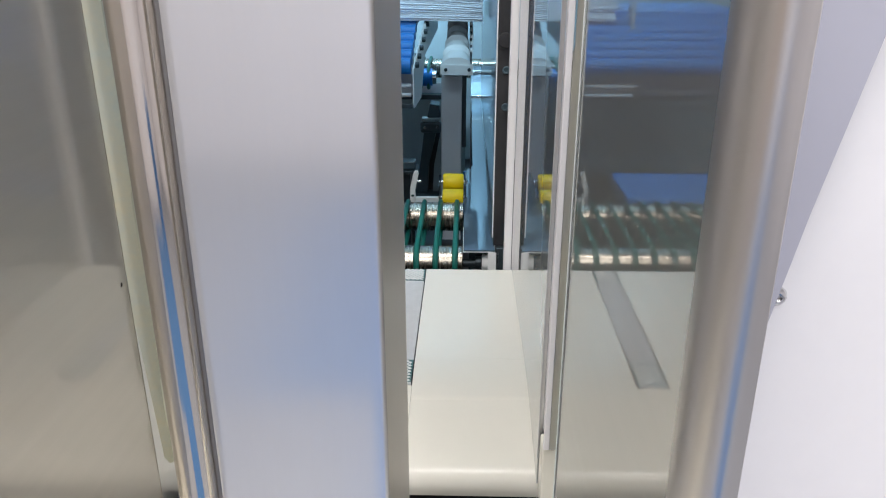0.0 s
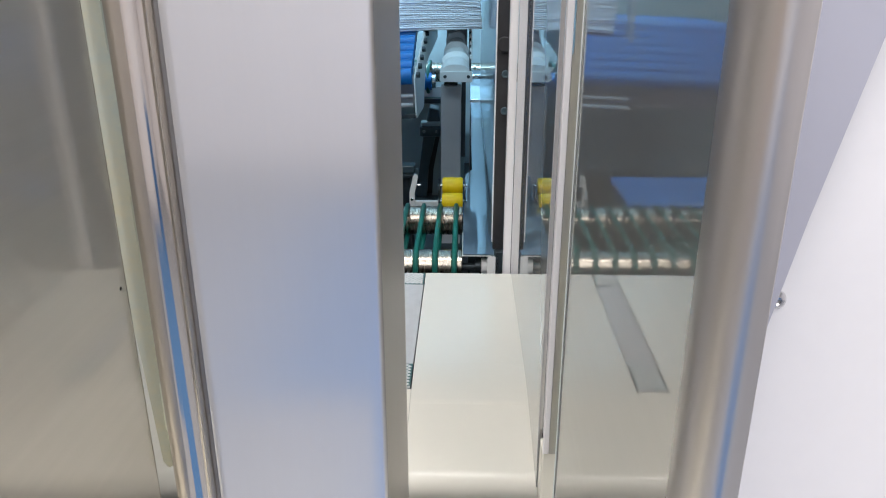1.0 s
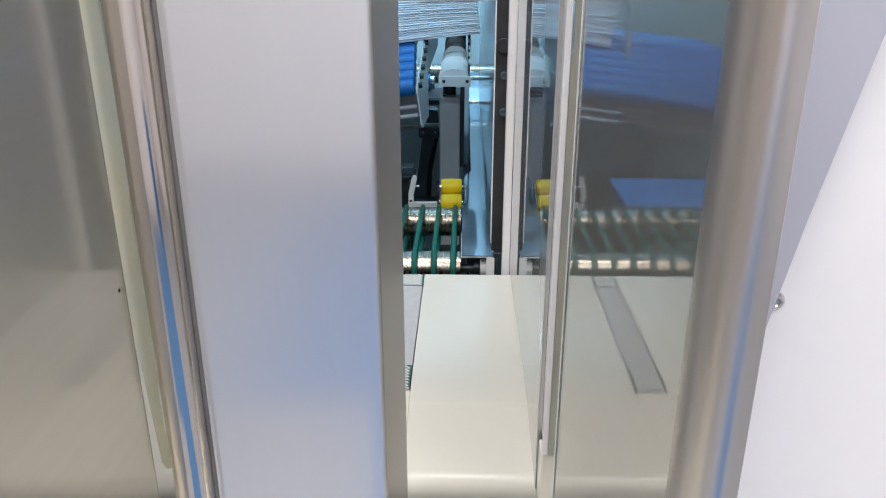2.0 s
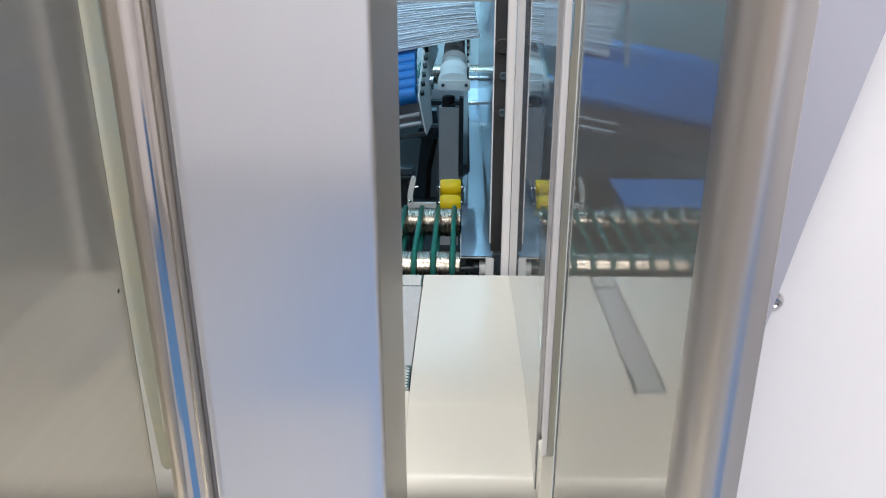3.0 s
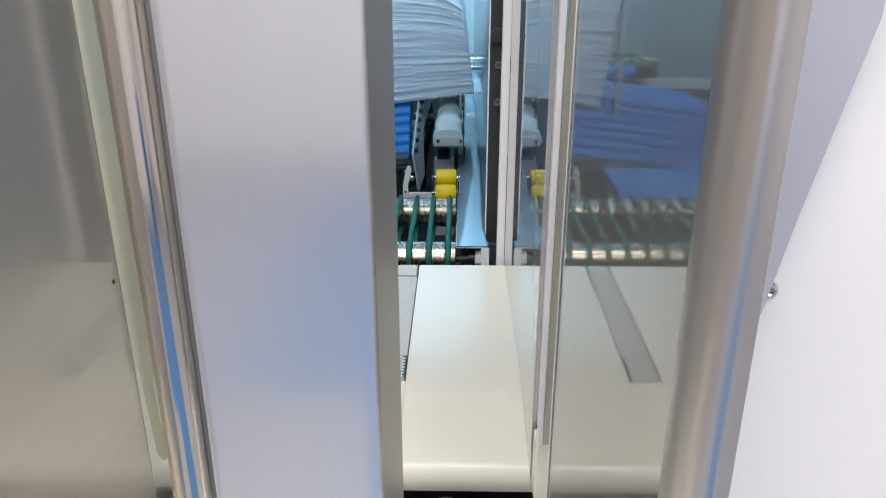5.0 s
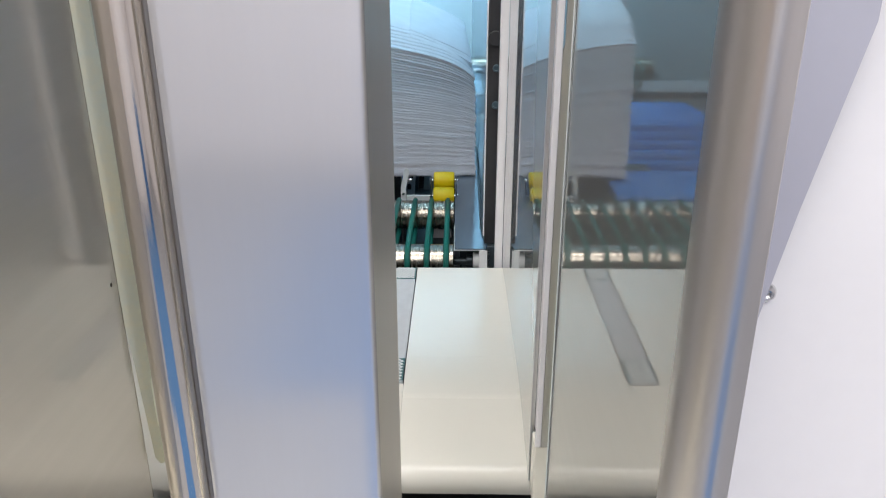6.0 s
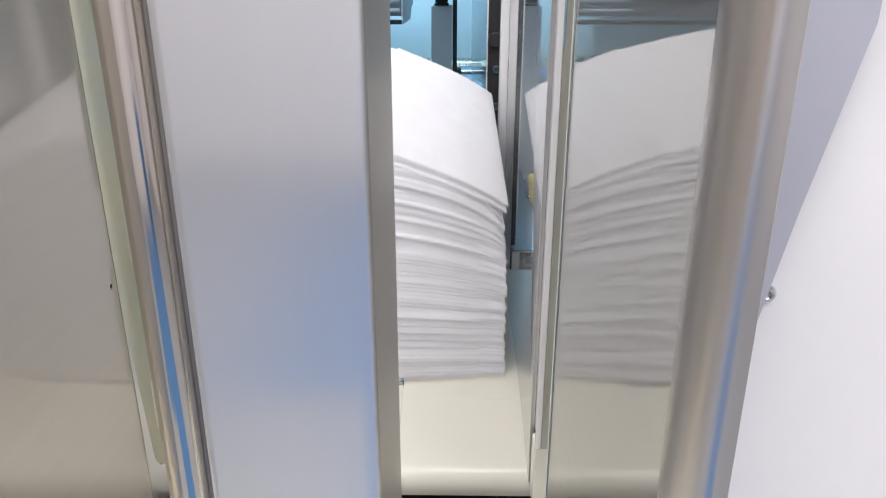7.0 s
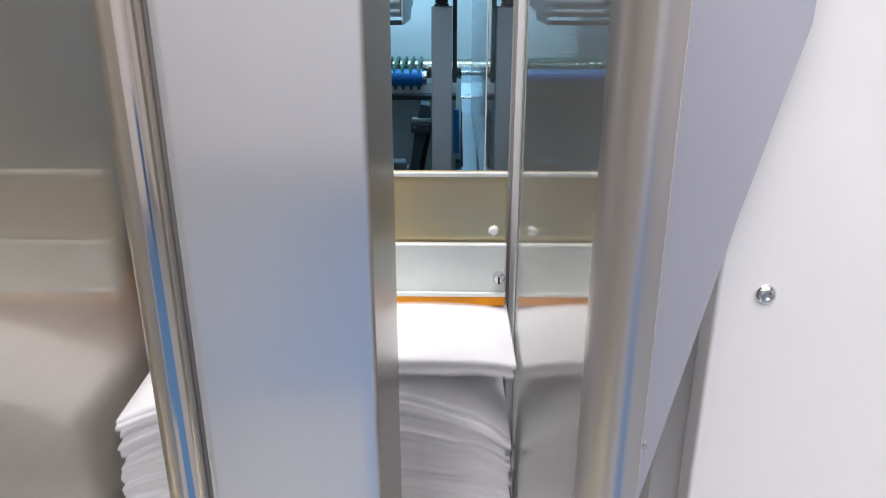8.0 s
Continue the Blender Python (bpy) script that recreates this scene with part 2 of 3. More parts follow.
# ---- the delivery table ----
def diamonds(x0, x1, y0, y1, z):
    """Rows of small raised diamonds on a rubber tread."""
    b = bmesh.new()
    nx, step = 5, (x1 - x0) / 5
    for j in range(int((y1 - y0) / step * 2)):
        for i in range(nx):
            cx, cy = x0 + (i + 0.5 + 0.5 * (j % 2)) * step, y0 + (j + 0.7) * step * 0.5
            if cx > x1 - 0.4 * step or cy > y1 - 0.4 * step:
                continue
            q = step * 0.40
            ring = [[b.verts.new((cx + dx * q * k, cy + dy * q * k, z + h)) for dx, dy in ((1, 0), (0, 0.75), (-1, 0), (0, -0.75))] for k, h in ((1.0, 0.0), (0.65, 0.0014))]
            for k in range(4):
                b.faces.new((ring[0][k], ring[0][(k + 1) % 4], ring[1][(k + 1) % 4], ring[1][k]))
            b.faces.new(ring[1])
    return b


def build_table():
    t = thing("delivery_table", "ivory coated delivery table with grey anti-slip strip", "table", (0, 1.0, 0))
    slope = [(0.29, 0.0)] + [(-0.03 - 0.0098 * k, -0.0000625 * k * k) for k in range(11)] + [(-0.1285, -0.0066), (-0.1300, -0.0070), (-0.235, -0.0305)]
    slope += [(-0.2293 - 0.026 * math.sin(radians(a)), -0.0559 + 0.026 * math.cos(radians(a))) for a in range(20, 91, 7)]
    slope += [(-0.2553, -0.0600), (-0.245, -0.0600)]
    for x0, x1 in ((-0.069, 0.096), (-0.33, -0.113)):
        part("panel", prism([(0.30, 0.0), (-0.0298, 0.0), (-0.0298, -0.014), (0.30, -0.014)], "x", x0, x1), "ivory", t)
        part("front_lip", prism(slope[1:] + [(-0.0302, -0.026)], "x", x0, x1), "ivory", t, "rounded front lip", smooth=True)
    part("front_skirt", prism([(-0.10, -0.0031)] + slope[9:] + [(-0.10, -0.018)], "x", -0.1126, -0.0694), "ivory", t, smooth=True)
    part("strip", box(-0.1114, -0.0708, -0.099, 0.249, -0.006, -0.0008, 0.0005), "strip", t, "smooth grey rubber strip")
    for y0, y1 in ((0.25, 0.30), (-0.095, -0.035)):
        tread = part("tread", box(-0.1114, -0.0708, y0, y1, -0.005, -0.0002, 0.0005), "tread", t, "dark rubber tread with raised diamonds")
        part("stud_rows", diamonds(-0.111, -0.0712, y0, y1, -0.0002), "plastic", tread, "pale raised diamonds")
    part("frame", box(-0.34, 0.10, -0.235, 0.26, -0.20, -0.061), "black", t, "black frame under the panels")
    for x in (-0.3, 0.06):
        part("leg", box(x - 0.02, x + 0.02, 0.1, 0.14, -0.9, -0.2), "black", t)
    bed = thing("press_bed", "beige steel press bed in front of the table", "press bed", (0, 0.4, 0))
    part("bed_plate", box(-0.33, 0.12, -0.25, 0.290, -0.045, -0.036), "ivory", bed)
    part("stand", box(-0.30, 0.10, -0.2, 0.20, -0.9, -0.045), "black", bed)
    w = thing("gap_roller", "dark rubber roller in the gap of the table", "roller", (-0.01, 0.715, -0.078))
    tyre = part("tyre", lathe([(0.018, -0.012), (0.024, -0.012), (0.026, -0.009), (0.026, 0.009), (0.024, 0.012), (0.018, 0.012)], "y", (0, 0, 0), 32), "black", w, smooth=True)
    part("rim", lathe([(0.026, -0.0135), (0.027, -0.0135), (0.027, -0.0105), (0.026, -0.0105)], "y", (0, 0, 0), 32), "roller", tyre, smooth=True)


build_table()


# ---- front plate ----
def build_front():
    t = thing("front_plate", "brushed aluminium stop plate with a rolled edge", "stop plate", (-0.1, 0.36, 0))
    flat = [(-0.0415, 0.008), (-0.0405, 0.001), (-0.039, 0.0), (-0.036, 0.0), (0.048, 0.0), (0.055, 0.0)] + arc(0.055, 0.003, 0.003, -90, 0, 4)[1:]
    part("sheet", bent(flat, 0.0, 0.62, 0.003), "front", t, smooth=True)
    # turned side of the sheet, in a browner, rougher metal than its face
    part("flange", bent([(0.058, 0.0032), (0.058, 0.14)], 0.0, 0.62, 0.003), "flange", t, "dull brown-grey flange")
    part("rolled_edge", lathe([(0.0125, 0.0), (0.0127, 0.002), (0.0127, 0.618), (0.0125, 0.62)], "z", (-0.0565, 0.010, 0), 48), "tube", t, "bright rolled steel edge", smooth=True)
    # darker strip fills the gap between rolled edge and sheet
    part("groove", box(-0.050, -0.0417, 0.006, 0.012, 0.0, 0.62), "groove", t, "dark strip in the groove beside the edge")
    part("foot", box(-0.045, 0.055, 0.004, 0.12, -0.02, 0.012), "black", t)
    part("hem", box(0.0545, 0.0578, 0.1402, 0.146, 0.0, 0.62, 0.001), "edge", t, "bright cut edge of the flange")
    return t


FRONT = build_front()


# ---- side guides ----
def build_guides():
    r = thing("side_guide", "polished steel side guide with a large rounded bend", "side guide", (0.083, 0.245, 0), "side guides")
    part("sheet", bent([(0.0008, 0.315), (0.0010, 0.0126)], 0.012, 0.64, 0.0009), "guide", r, "polished reflecting sheet")
    part("bend", bent([(0.0130 - 0.0120 * math.cos(radians(a)), 0.0125 - 0.0239 * math.sin(radians(a))) for a in range(0, 91, 5)] + [(0.0140, -0.0114), (0.0160, -0.0109), (0.0180, -0.0103), (0.0197, -0.0096)] + arc(0.0197, -0.0084, 0.0012, 290, 360, 4) + [(0.0209, 0.002), (0.030, 0.182)], 0.0, 0.64, 0.0012), "satin", r, "satin steel bend", smooth=True)
    part("hem", bent([(0.0, 0.3155)] + arc(0.003, 0.3155, 0.003, 180, 0, 8), 0.012, 0.64, 0.001), "zinc_pale", r, "bright rolled hem of the sheet", smooth=True)
    part("outer_panel", prism([(0.029, 0.64), (0.142, 0.64), (0.142, 0.514), (0.118, 0.405), (0.083, 0.223), (0.053, 0.07), (0.029, 0.07)], "y", 0.182, 0.185), "lavender", r, "pale grey panel with a slanting edge")
    screw((0.0745, 0.182, 0.245), "y", 0.006, r)
    part("foot", box(0.004, 0.02, 0.02, 0.30, -0.02, 0.011), "black", r)
    l = thing("side_guide", "dull brushed steel side guide beside the stack", "side guide", (-0.316, 0.25, 0), "side guides")
    part("sheet", bent([(0.0, -0.25), (0.0, 0.396)], 0.012, 0.64, 0.003), "dull", l, "dull brushed sheet")
    part("hem", bent([(0.0, 0.397)] + arc(-0.003, 0.397, 0.003, 0, 180, 8)[1:], 0.012, 0.64, 0.001), "edge", l, "bright rolled hem of the sheet", smooth=True)
    part("foot", box(-0.03, -0.004, -0.10, 0.36, -0.02, 0.011), "black", l)
    screw((0.0, 0.385, 0.262), "x", 0.0022, l)
    return r, l


GUIDE_R, GUIDE_L = build_guides()


def flange_outline(w, notch):
    """Upright strip with shallow notches along one edge and a rounded foot."""
    pts = [(w, 0.66)]
    for hi, lo in ((0.60, 0.467), (0.348, 0.272), (0.15, 0.085)):
        pts += [(w, hi), (w - notch, hi - 0.006), (w - notch, lo + 0.006), (w, lo)]
    pts += [(w, 0.052), (w - 0.002, 0.045), (w - 0.006, 0.043), (w - 0.011, 0.05), (0.006, 0.16), (0.0, 0.25), (0.0, 0.66)]
    return pts


def build_fixed_sides():
    a = moving = thing("side_plate", "mirror-polished steel side plate beside the table", "side plate", (0.088, 1.0, 0))
    part("sheet", prism([(-0.262, 0.66), (-0.262, -0.034), (-0.205, -0.0215), (-0.129, -0.004), (-0.08, 0.0005), (-0.05, 0.002), (0.312, 0.002), (0.312, 0.66)], "x", 0.0, 0.004), "sideplate", a)
    part("seal", box(-0.0010, 0.0006, -0.2655, -0.2622, 0.004, 0.66, 0.0003), "midgrey", a, "grey seal along the edge")
    part("front_edge", box(0.0005, 0.0068, -0.304, -0.3003, 0.043, 0.66, 0.001), "white", a, "white painted front edge")
    part("front_flange", prism([(0.007, 0.043), (0.029, 0.043), (0.031, 0.052), (0.031, 0.66), (0.007, 0.66), (0.007, 0.60), (0.0085, 0.595), (0.0085, 0.47), (0.007, 0.465)], "y", -0.303, -0.3003), "flange_zinc", a, "yellow zinc-plated flange")
    part("base_block", box(0.0005, 0.05, -0.300, -0.271, -0.036, 0.042, 0.002), "ivory", a, "ivory block under the flange")
    part("web", box(0.0042, 0.006, -0.2998, -0.262, 0.043, 0.66, 0.0005), "white", a)
    b = thing("side_plate", "steel side plate with a notched yellow zinc flange", "side plate", (-0.334, 1.0, 0))
    part("sheet", box(-0.004, 0, -0.33, 0.42, -0.05, 0.66, 0.001), "sideplate", b)
    part("front_flange", prism([(x + 0.008, z) for x, z in flange_outline(0.0225, 0.003)], "y", -0.338, -0.335), "zinc", b, "notched yellow zinc-plated flange")
    c = thing("cover_panel", "white powder-coated machine cover panel", "cover panel", (0.4, 0.45, 0))
    pan = part("panel", bent([(0.7, 0.0), (-0.228, 0.0)] + arc(-0.228, 0.003, 0.003, 270, 180, 5)[1:] + [(-0.231, 0.022)], -0.9, 0.9, -0.002), "white", c, smooth=True)
    screw((-0.2, 0, 0.344), "y", 0.0068, pan)
    part("inner_post", bent([(-0.16, 0.05), (-0.240, 0.05), (-0.243, 0.053), (-0.243, 0.09)], -0.9, 0.9, -0.003), "white", c, "white post behind the panel")
    part("recess", box(-0.30, 0.2, 0.12, 0.125, -0.9, 0.9), "grey", c, "grey recessed inner panel")
    part("ledge", box(-0.27, -0.236, 0.03, 0.049, 0.10, 0.118), "white", c)
    return moving


PLATE_R = build_fixed_sides()


# ---- conveyor behind the table ----
def round_loop(x, y0, y1, r, thick, n=10):
    """A round belt running over two rollers of radius r."""
    path = []
    for i in range(n + 1):
        a = math.pi / 2 + math.pi * i / n
        path.append((y0 + r * math.cos(a), r * math.sin(a), math.cos(a), math.sin(a)))
    for i in range(n + 1):
        a = -math.pi / 2 + math.pi * i / n
        path.append((y1 + r * math.cos(a), r * math.sin(a), math.cos(a), math.sin(a)))
    b = bmesh.new()
    rings = []
    for y, z, ny, nz in path:
        rings.append([b.verts.new((x + thick * math.cos(q), y + thick * math.sin(q) * ny, z + thick * math.sin(q) * nz)) for q in (2 * math.pi * k / 8 for k in range(8))])
    m = len(rings)
    for i in range(m):
        p, q = rings[i], rings[(i + 1) % m]
        for k in range(8):
            b.faces.new((p[k], p[(k + 1) % 8], q[(k + 1) % 8], q[k]))
    bmesh.ops.recalc_face_normals(b, faces=b.faces[:])
    return b


def build_conveyor():
    t = thing("belt_conveyor", "roller conveyor with round green drive belts", "conveyor", (-0.2, 1.5, -0.040))
    for y in (-0.070, 0.217):
        prof = [(0.03, -0.36), (0.034, -0.358)]
        for i in range(14):
            x = -0.3185 + i * 0.0385
            prof += [(0.034, x - 0.0065), (0.0305, x - 0.003), (0.0305, x + 0.003), (0.034, x + 0.0065)]
        prof += [(0.034, 0.196), (0.03, 0.198)]
        rol = part("roller", lathe(prof, "x", (0, y, 0), 40), "roller", t, smooth=True)
        part("axle", cyl("x", (-0.08, y, 0), 0.008, 0.68), "dark", rol, smooth=True)
    first = part("belt", round_loop(0.182, -0.070, 0.217, 0.0355, 0.0056), "green", t, smooth=True)
    for i in range(1, 14):
        ob = new("belt", first.data)
        ob.parent = t
        ob.location = (-0.0385 * i, 0, 0)
    for x in (-0.40, 0.225):
        part("cross_rail", box(x - 0.01, x + 0.01, -0.11, 0.26, -0.29, -0.05), "dark", t)
    # black sheet put in for the dark gap below the rollers
    part("gap_sheet", box(-0.39, 0.21, -0.02, 0.17, -0.07, -0.05), "black", t, "black sheet for the dark gap between the rollers")
    part("bearing", cyl("x", (0.243, -0.070, 0.002), 0.016, 0.014), "plastic", t, "white roller bearing", smooth=True)
    part("spacer", cyl("x", (0.229, -0.070, 0.002), 0.012, 0.012), "dark", t, smooth=True)
    # blue carrying rollers further along
    c = thing("roller_table", "fixed blue coated rollers behind the belts", "conveyor", (-0.62, 1.81, -0.03))
    for i in range(5):
        part("roller", cyl("x", (0, i * 0.046, 0), 0.022, 0.78), "blue", c, smooth=True)
    for x in (-0.40, 0.40):
        part("side_rail", box(x - 0.008, x + 0.008, -0.03, 0.26, -0.30, 0.0), "dark", c)
    far = thing("far_conveyor", "far roller conveyor with blue roller and green belts", "conveyor", (-0.3, 3.0, 0.09))
    part("roller", cyl("x", (-0.02, 0, 0), 0.033, 0.38), "blue", far, smooth=True)
    part("end_cap", cyl("x", (0.178, 0, 0), 0.026, 0.016), "chrome", far, smooth=True)
    fb = part("belt", round_loop(0.155, 0.02, 0.24, 0.045, 0.0065), "green", far, smooth=True)
    for i in range(1, 14):
        ob = new("belt", fb.data)
        ob.parent = far
        ob.location = (-0.031 * i, 0, 0)
    part("roller", cyl("x", (0.1, 0.24, 0), 0.040, 0.9), "roller", far, smooth=True)
    part("panel", box(-0.75, 0.30, 0.10, 0.104, -0.42, -0.075), "teal", far, "grey-green panel under the roller")
    # white strip in place of the light seen through the slot
    part("bright_slot", box(-0.75, 0.30, 0.08, 0.084, -0.074, -0.032), "white", far, "white strip standing in for the bright slot")
    part("beam", box(-0.75, 0.30, 0.03, 0.06, -0.092, -0.074), "dark", far, "dark beam")


build_conveyor()


def build_back_details():
    w = thing("upright", "white upright bar beside the side plate", "upright", (0.081, 1.315, 0))
    part("bar", bent([(-0.0072, 0.02), (-0.0072, 0.002), (-0.0055, 0.0), (0.0064, 0.0)], -0.03, 0.9, 0.002), "white", w, smooth=True)
    part("foot", box(-0.0072, 0.0064, 0.0, 0.03, -0.06, -0.0305), "white", w)
    k = thing("guide_rail", "black vertical rail with bolts and pale lip", "rail", (0.074, 1.42, 0))
    rail = part("rail", box(-0.0167, 0.012, -0.008, 0.012, 0.005, 0.9), "black", k)
    part("pale_lip", box(-0.0190, -0.0170, -0.006, 0.012, 0.02, 0.9, 0.0005), "white", k, "thin pale lip along the rail")
    for z in (0.28, 0.347, 0.52, 0.60):
        part("bolt", lathe([(0.0070, 0.0), (0.0072, -0.003), (0.0062, -0.0045), (0.0042, -0.0045), (0.0040, -0.001), (0.0005, -0.001)], "y", (-0.001, -0.008, z), 24), "slate", rail, "dark socket bolt", smooth=True)
    part("knob", cyl("y", (-0.004, -0.012, 0.40), 0.013, 0.012), "black", k, smooth=True)
    part("shoe", box(-0.012, 0.011, -0.02, 0.012, -0.06, 0.004), "dark", k)
    s = thing("chute", "polished steel guide trough with bent foot", "chute", (0.03, 1.45, -0.006))
    path = [(0.60, 0.0), (1.50, 0.004), (1.60, 0.010), (1.66, 0.060), (1.69, 0.094), (1.74, 0.112)]
    low = [(y + 0.002, z - 0.003) for y, z in path]
    part("trough", prism(path + low[::-1], "x", -0.009, 0.031), "steel", s, "blue-grey polished sheet")
    # chrome rods added to draw the bright highlight line at each bend
    for y, z in ((1.60, 0.011), (1.69, 0.095)):
        part("glint_rod", cyl("x", (0.011, y, z), 0.009, 0.042, 16), "chrome", s, "chrome rod standing for the highlight along the bend", smooth=True)
    part("end_stay", box(-0.005, 0.028, 1.70, 1.72, -0.324, 0.095), "dark", s)
    apron = [(-0.031, 0.0), (0.020, 0.0)] + [(0.020 + 0.011 * math.sin(radians(a)), -0.011 + 0.011 * math.cos(radians(a))) for a in range(15, 91, 15)] + [(0.031, -0.020), (0.036, -0.024), (0.042, -0.026)]
    b = prism(apron + [(x - 0.0015, z - 0.0018) for x, z in apron[::-1]], "y", -0.045, 0.10)
    part("lip", b, "zinc_pale", s, "pale bent end of the trough", smooth=True)
    part("floor_sheet", prism([(-0.031, -0.044), (0.0305, -0.044), (0.0305, 0.598), (-0.009, 0.598), (-0.031, 0.52)], "z", 0.0004, 0.0022), "steel", s, "wide blue-grey sheet at the foot")
    part("seam", prism([(0.0225, 0.08), (0.0308, -0.02), (0.0308, 0.80), (0.0296, 0.80)], "z", 0.0024, 0.0045), "dark", s, "dark seam along the upright sheet")
    part("side_sheet", box(0.0315, 0.0335, 0.0, 1.75, 0.0045, 0.9, 0.0005), "steel", s, "polished upright sheet")
    # black plate put in for the dark opening beside the trough
    part("slot_dark", box(-0.016, -0.0135, 0.56, 0.70, 0.003, 0.16, 0.0005), "black", s, "black plate standing for the dark slot")
    part("foot_bracket", bent([(0.018, -0.03), (0.018, -0.045), (0.03, -0.05), (0.038, -0.05)], -0.04, 0.0, 0.002), "plastic", s, "white bent foot bracket")
    part("stay", box(-0.02, 0.02, 0.10, 0.14, -0.33, -0.004), "dark", s)
    y = thing("yellow_roller", "yellow rubber pinch roller pair", "roller", (-0.028, 1.76, 0.0))
    for dy, z in ((0.0, -0.006), (0.044, 0.020)):
        whl = part("wheel", lathe([(0.006, -0.025), (0.018, -0.025), (0.0205, -0.022), (0.021, 0), (0.0205, 0.022), (0.018, 0.025), (0.006, 0.025)], "x", (0, dy, z), 36), "yellow", y, smooth=True)
        part("axle", cyl("x", (0, dy, z), 0.0045, 0.07, 16), "chrome", whl, smooth=True)
    for x in (-0.0315, 0.0305):
        part("cheek", box(x - 0.0015, x + 0.0015, -0.01, 0.06, -0.33, 0.026), "dark", y)
    v = thing("lever", "white bent lever beside the yellow roller", "lever", (-0.124, 1.785, 0))
    part("arm", prism([(-0.010, -0.05), (0.004, -0.05), (0.004, -0.004), (0.003, 0.004), (0.012, 0.045), (0.011, 0.052), (0.004, 0.055), (-0.001, 0.046), (-0.009, 0.010)], "y", -0.004, 0.004, 0.001), "plastic", v)
    part("pin", cyl("x", (0.008, 0.006, 0.025), 0.003, 0.02, 16), "chrome", v, smooth=True)
    part("bolt", cyl("y", (-0.003, -0.006, -0.008), 0.0035, 0.006, 12), "chrome", v, smooth=True)
    part("base_bar", box(0.0045, 0.063, -0.004, 0.006, -0.05, -0.013, 0.001), "plastic", v, "pale bar behind the roller")
    part("foot", box(-0.006, 0.001, -0.003, 0.003, -0.33, -0.0505), "dark", v)
    m = thing("lift_column", "dark slate lift column with a sliding carriage", "lift column", (-0.125, 2.80, -0.226))
    m.scale = (1.43, 1.43, 1.43)
    part("column", prism([(-0.046, -0.073), (-0.014, -0.073), (-0.010, 0.0), (0.010, 0.095), (-0.022, 0.095), (-0.034, 0.0)], "y", 0.03, 0.07, 0.002), "slate", m)
    part("rail", prism([(0.000, -0.073), (0.015, -0.073), (0.018, 0.0), (0.034, 0.085), (0.022, 0.095), (0.004, 0.0)], "y", 0.045, 0.06), "teal", m, "grey-green side rail")
    # black piece added for the dark gap between column and rail
    part("web", prism([(-0.014, -0.073), (0.000, -0.073), (0.004, 0.0), (0.022, 0.09), (0.010, 0.09), (-0.010, 0.0)], "y", 0.062, 0.068), "black", m)
    car = part("carriage", box(-0.030, 0.026, 0.0, 0.05, 0.098, 0.128, 0.006), "slate", m)
    part("slide", box(-0.026, 0.022, -0.004, 0.02, 0.128, 0.139, 0.003), "teal", car)
    part("cap", prism([(-0.012, 0.139), (0.024, 0.139), (0.020, 0.172), (-0.004, 0.176)], "y", 0.0, 0.05, 0.003), "slate", m)
    for x in (-0.018, 0.014):
        part("bolt", cyl("y", (x, -0.003, 0.114), 0.004, 0.006, 12), "chrome", car, smooth=True)
    g = thing("cable_tray", "grey machined shelf beside the lift column", "shelf", (-0.24, 2.0, -0.07))
    part("shelf", box(-0.12, 0.11, 0.0, 0.07, 0.052, 0.062), "dark", g)
    part("bracket", box(-0.10, 0.09, 0.02, 0.06, -0.26, 0.052), "dark", g)
    part("block", box(0.04, 0.105, 0.01, 0.05, 0.063, 0.085, 0.003), "slate", g)


build_back_details()


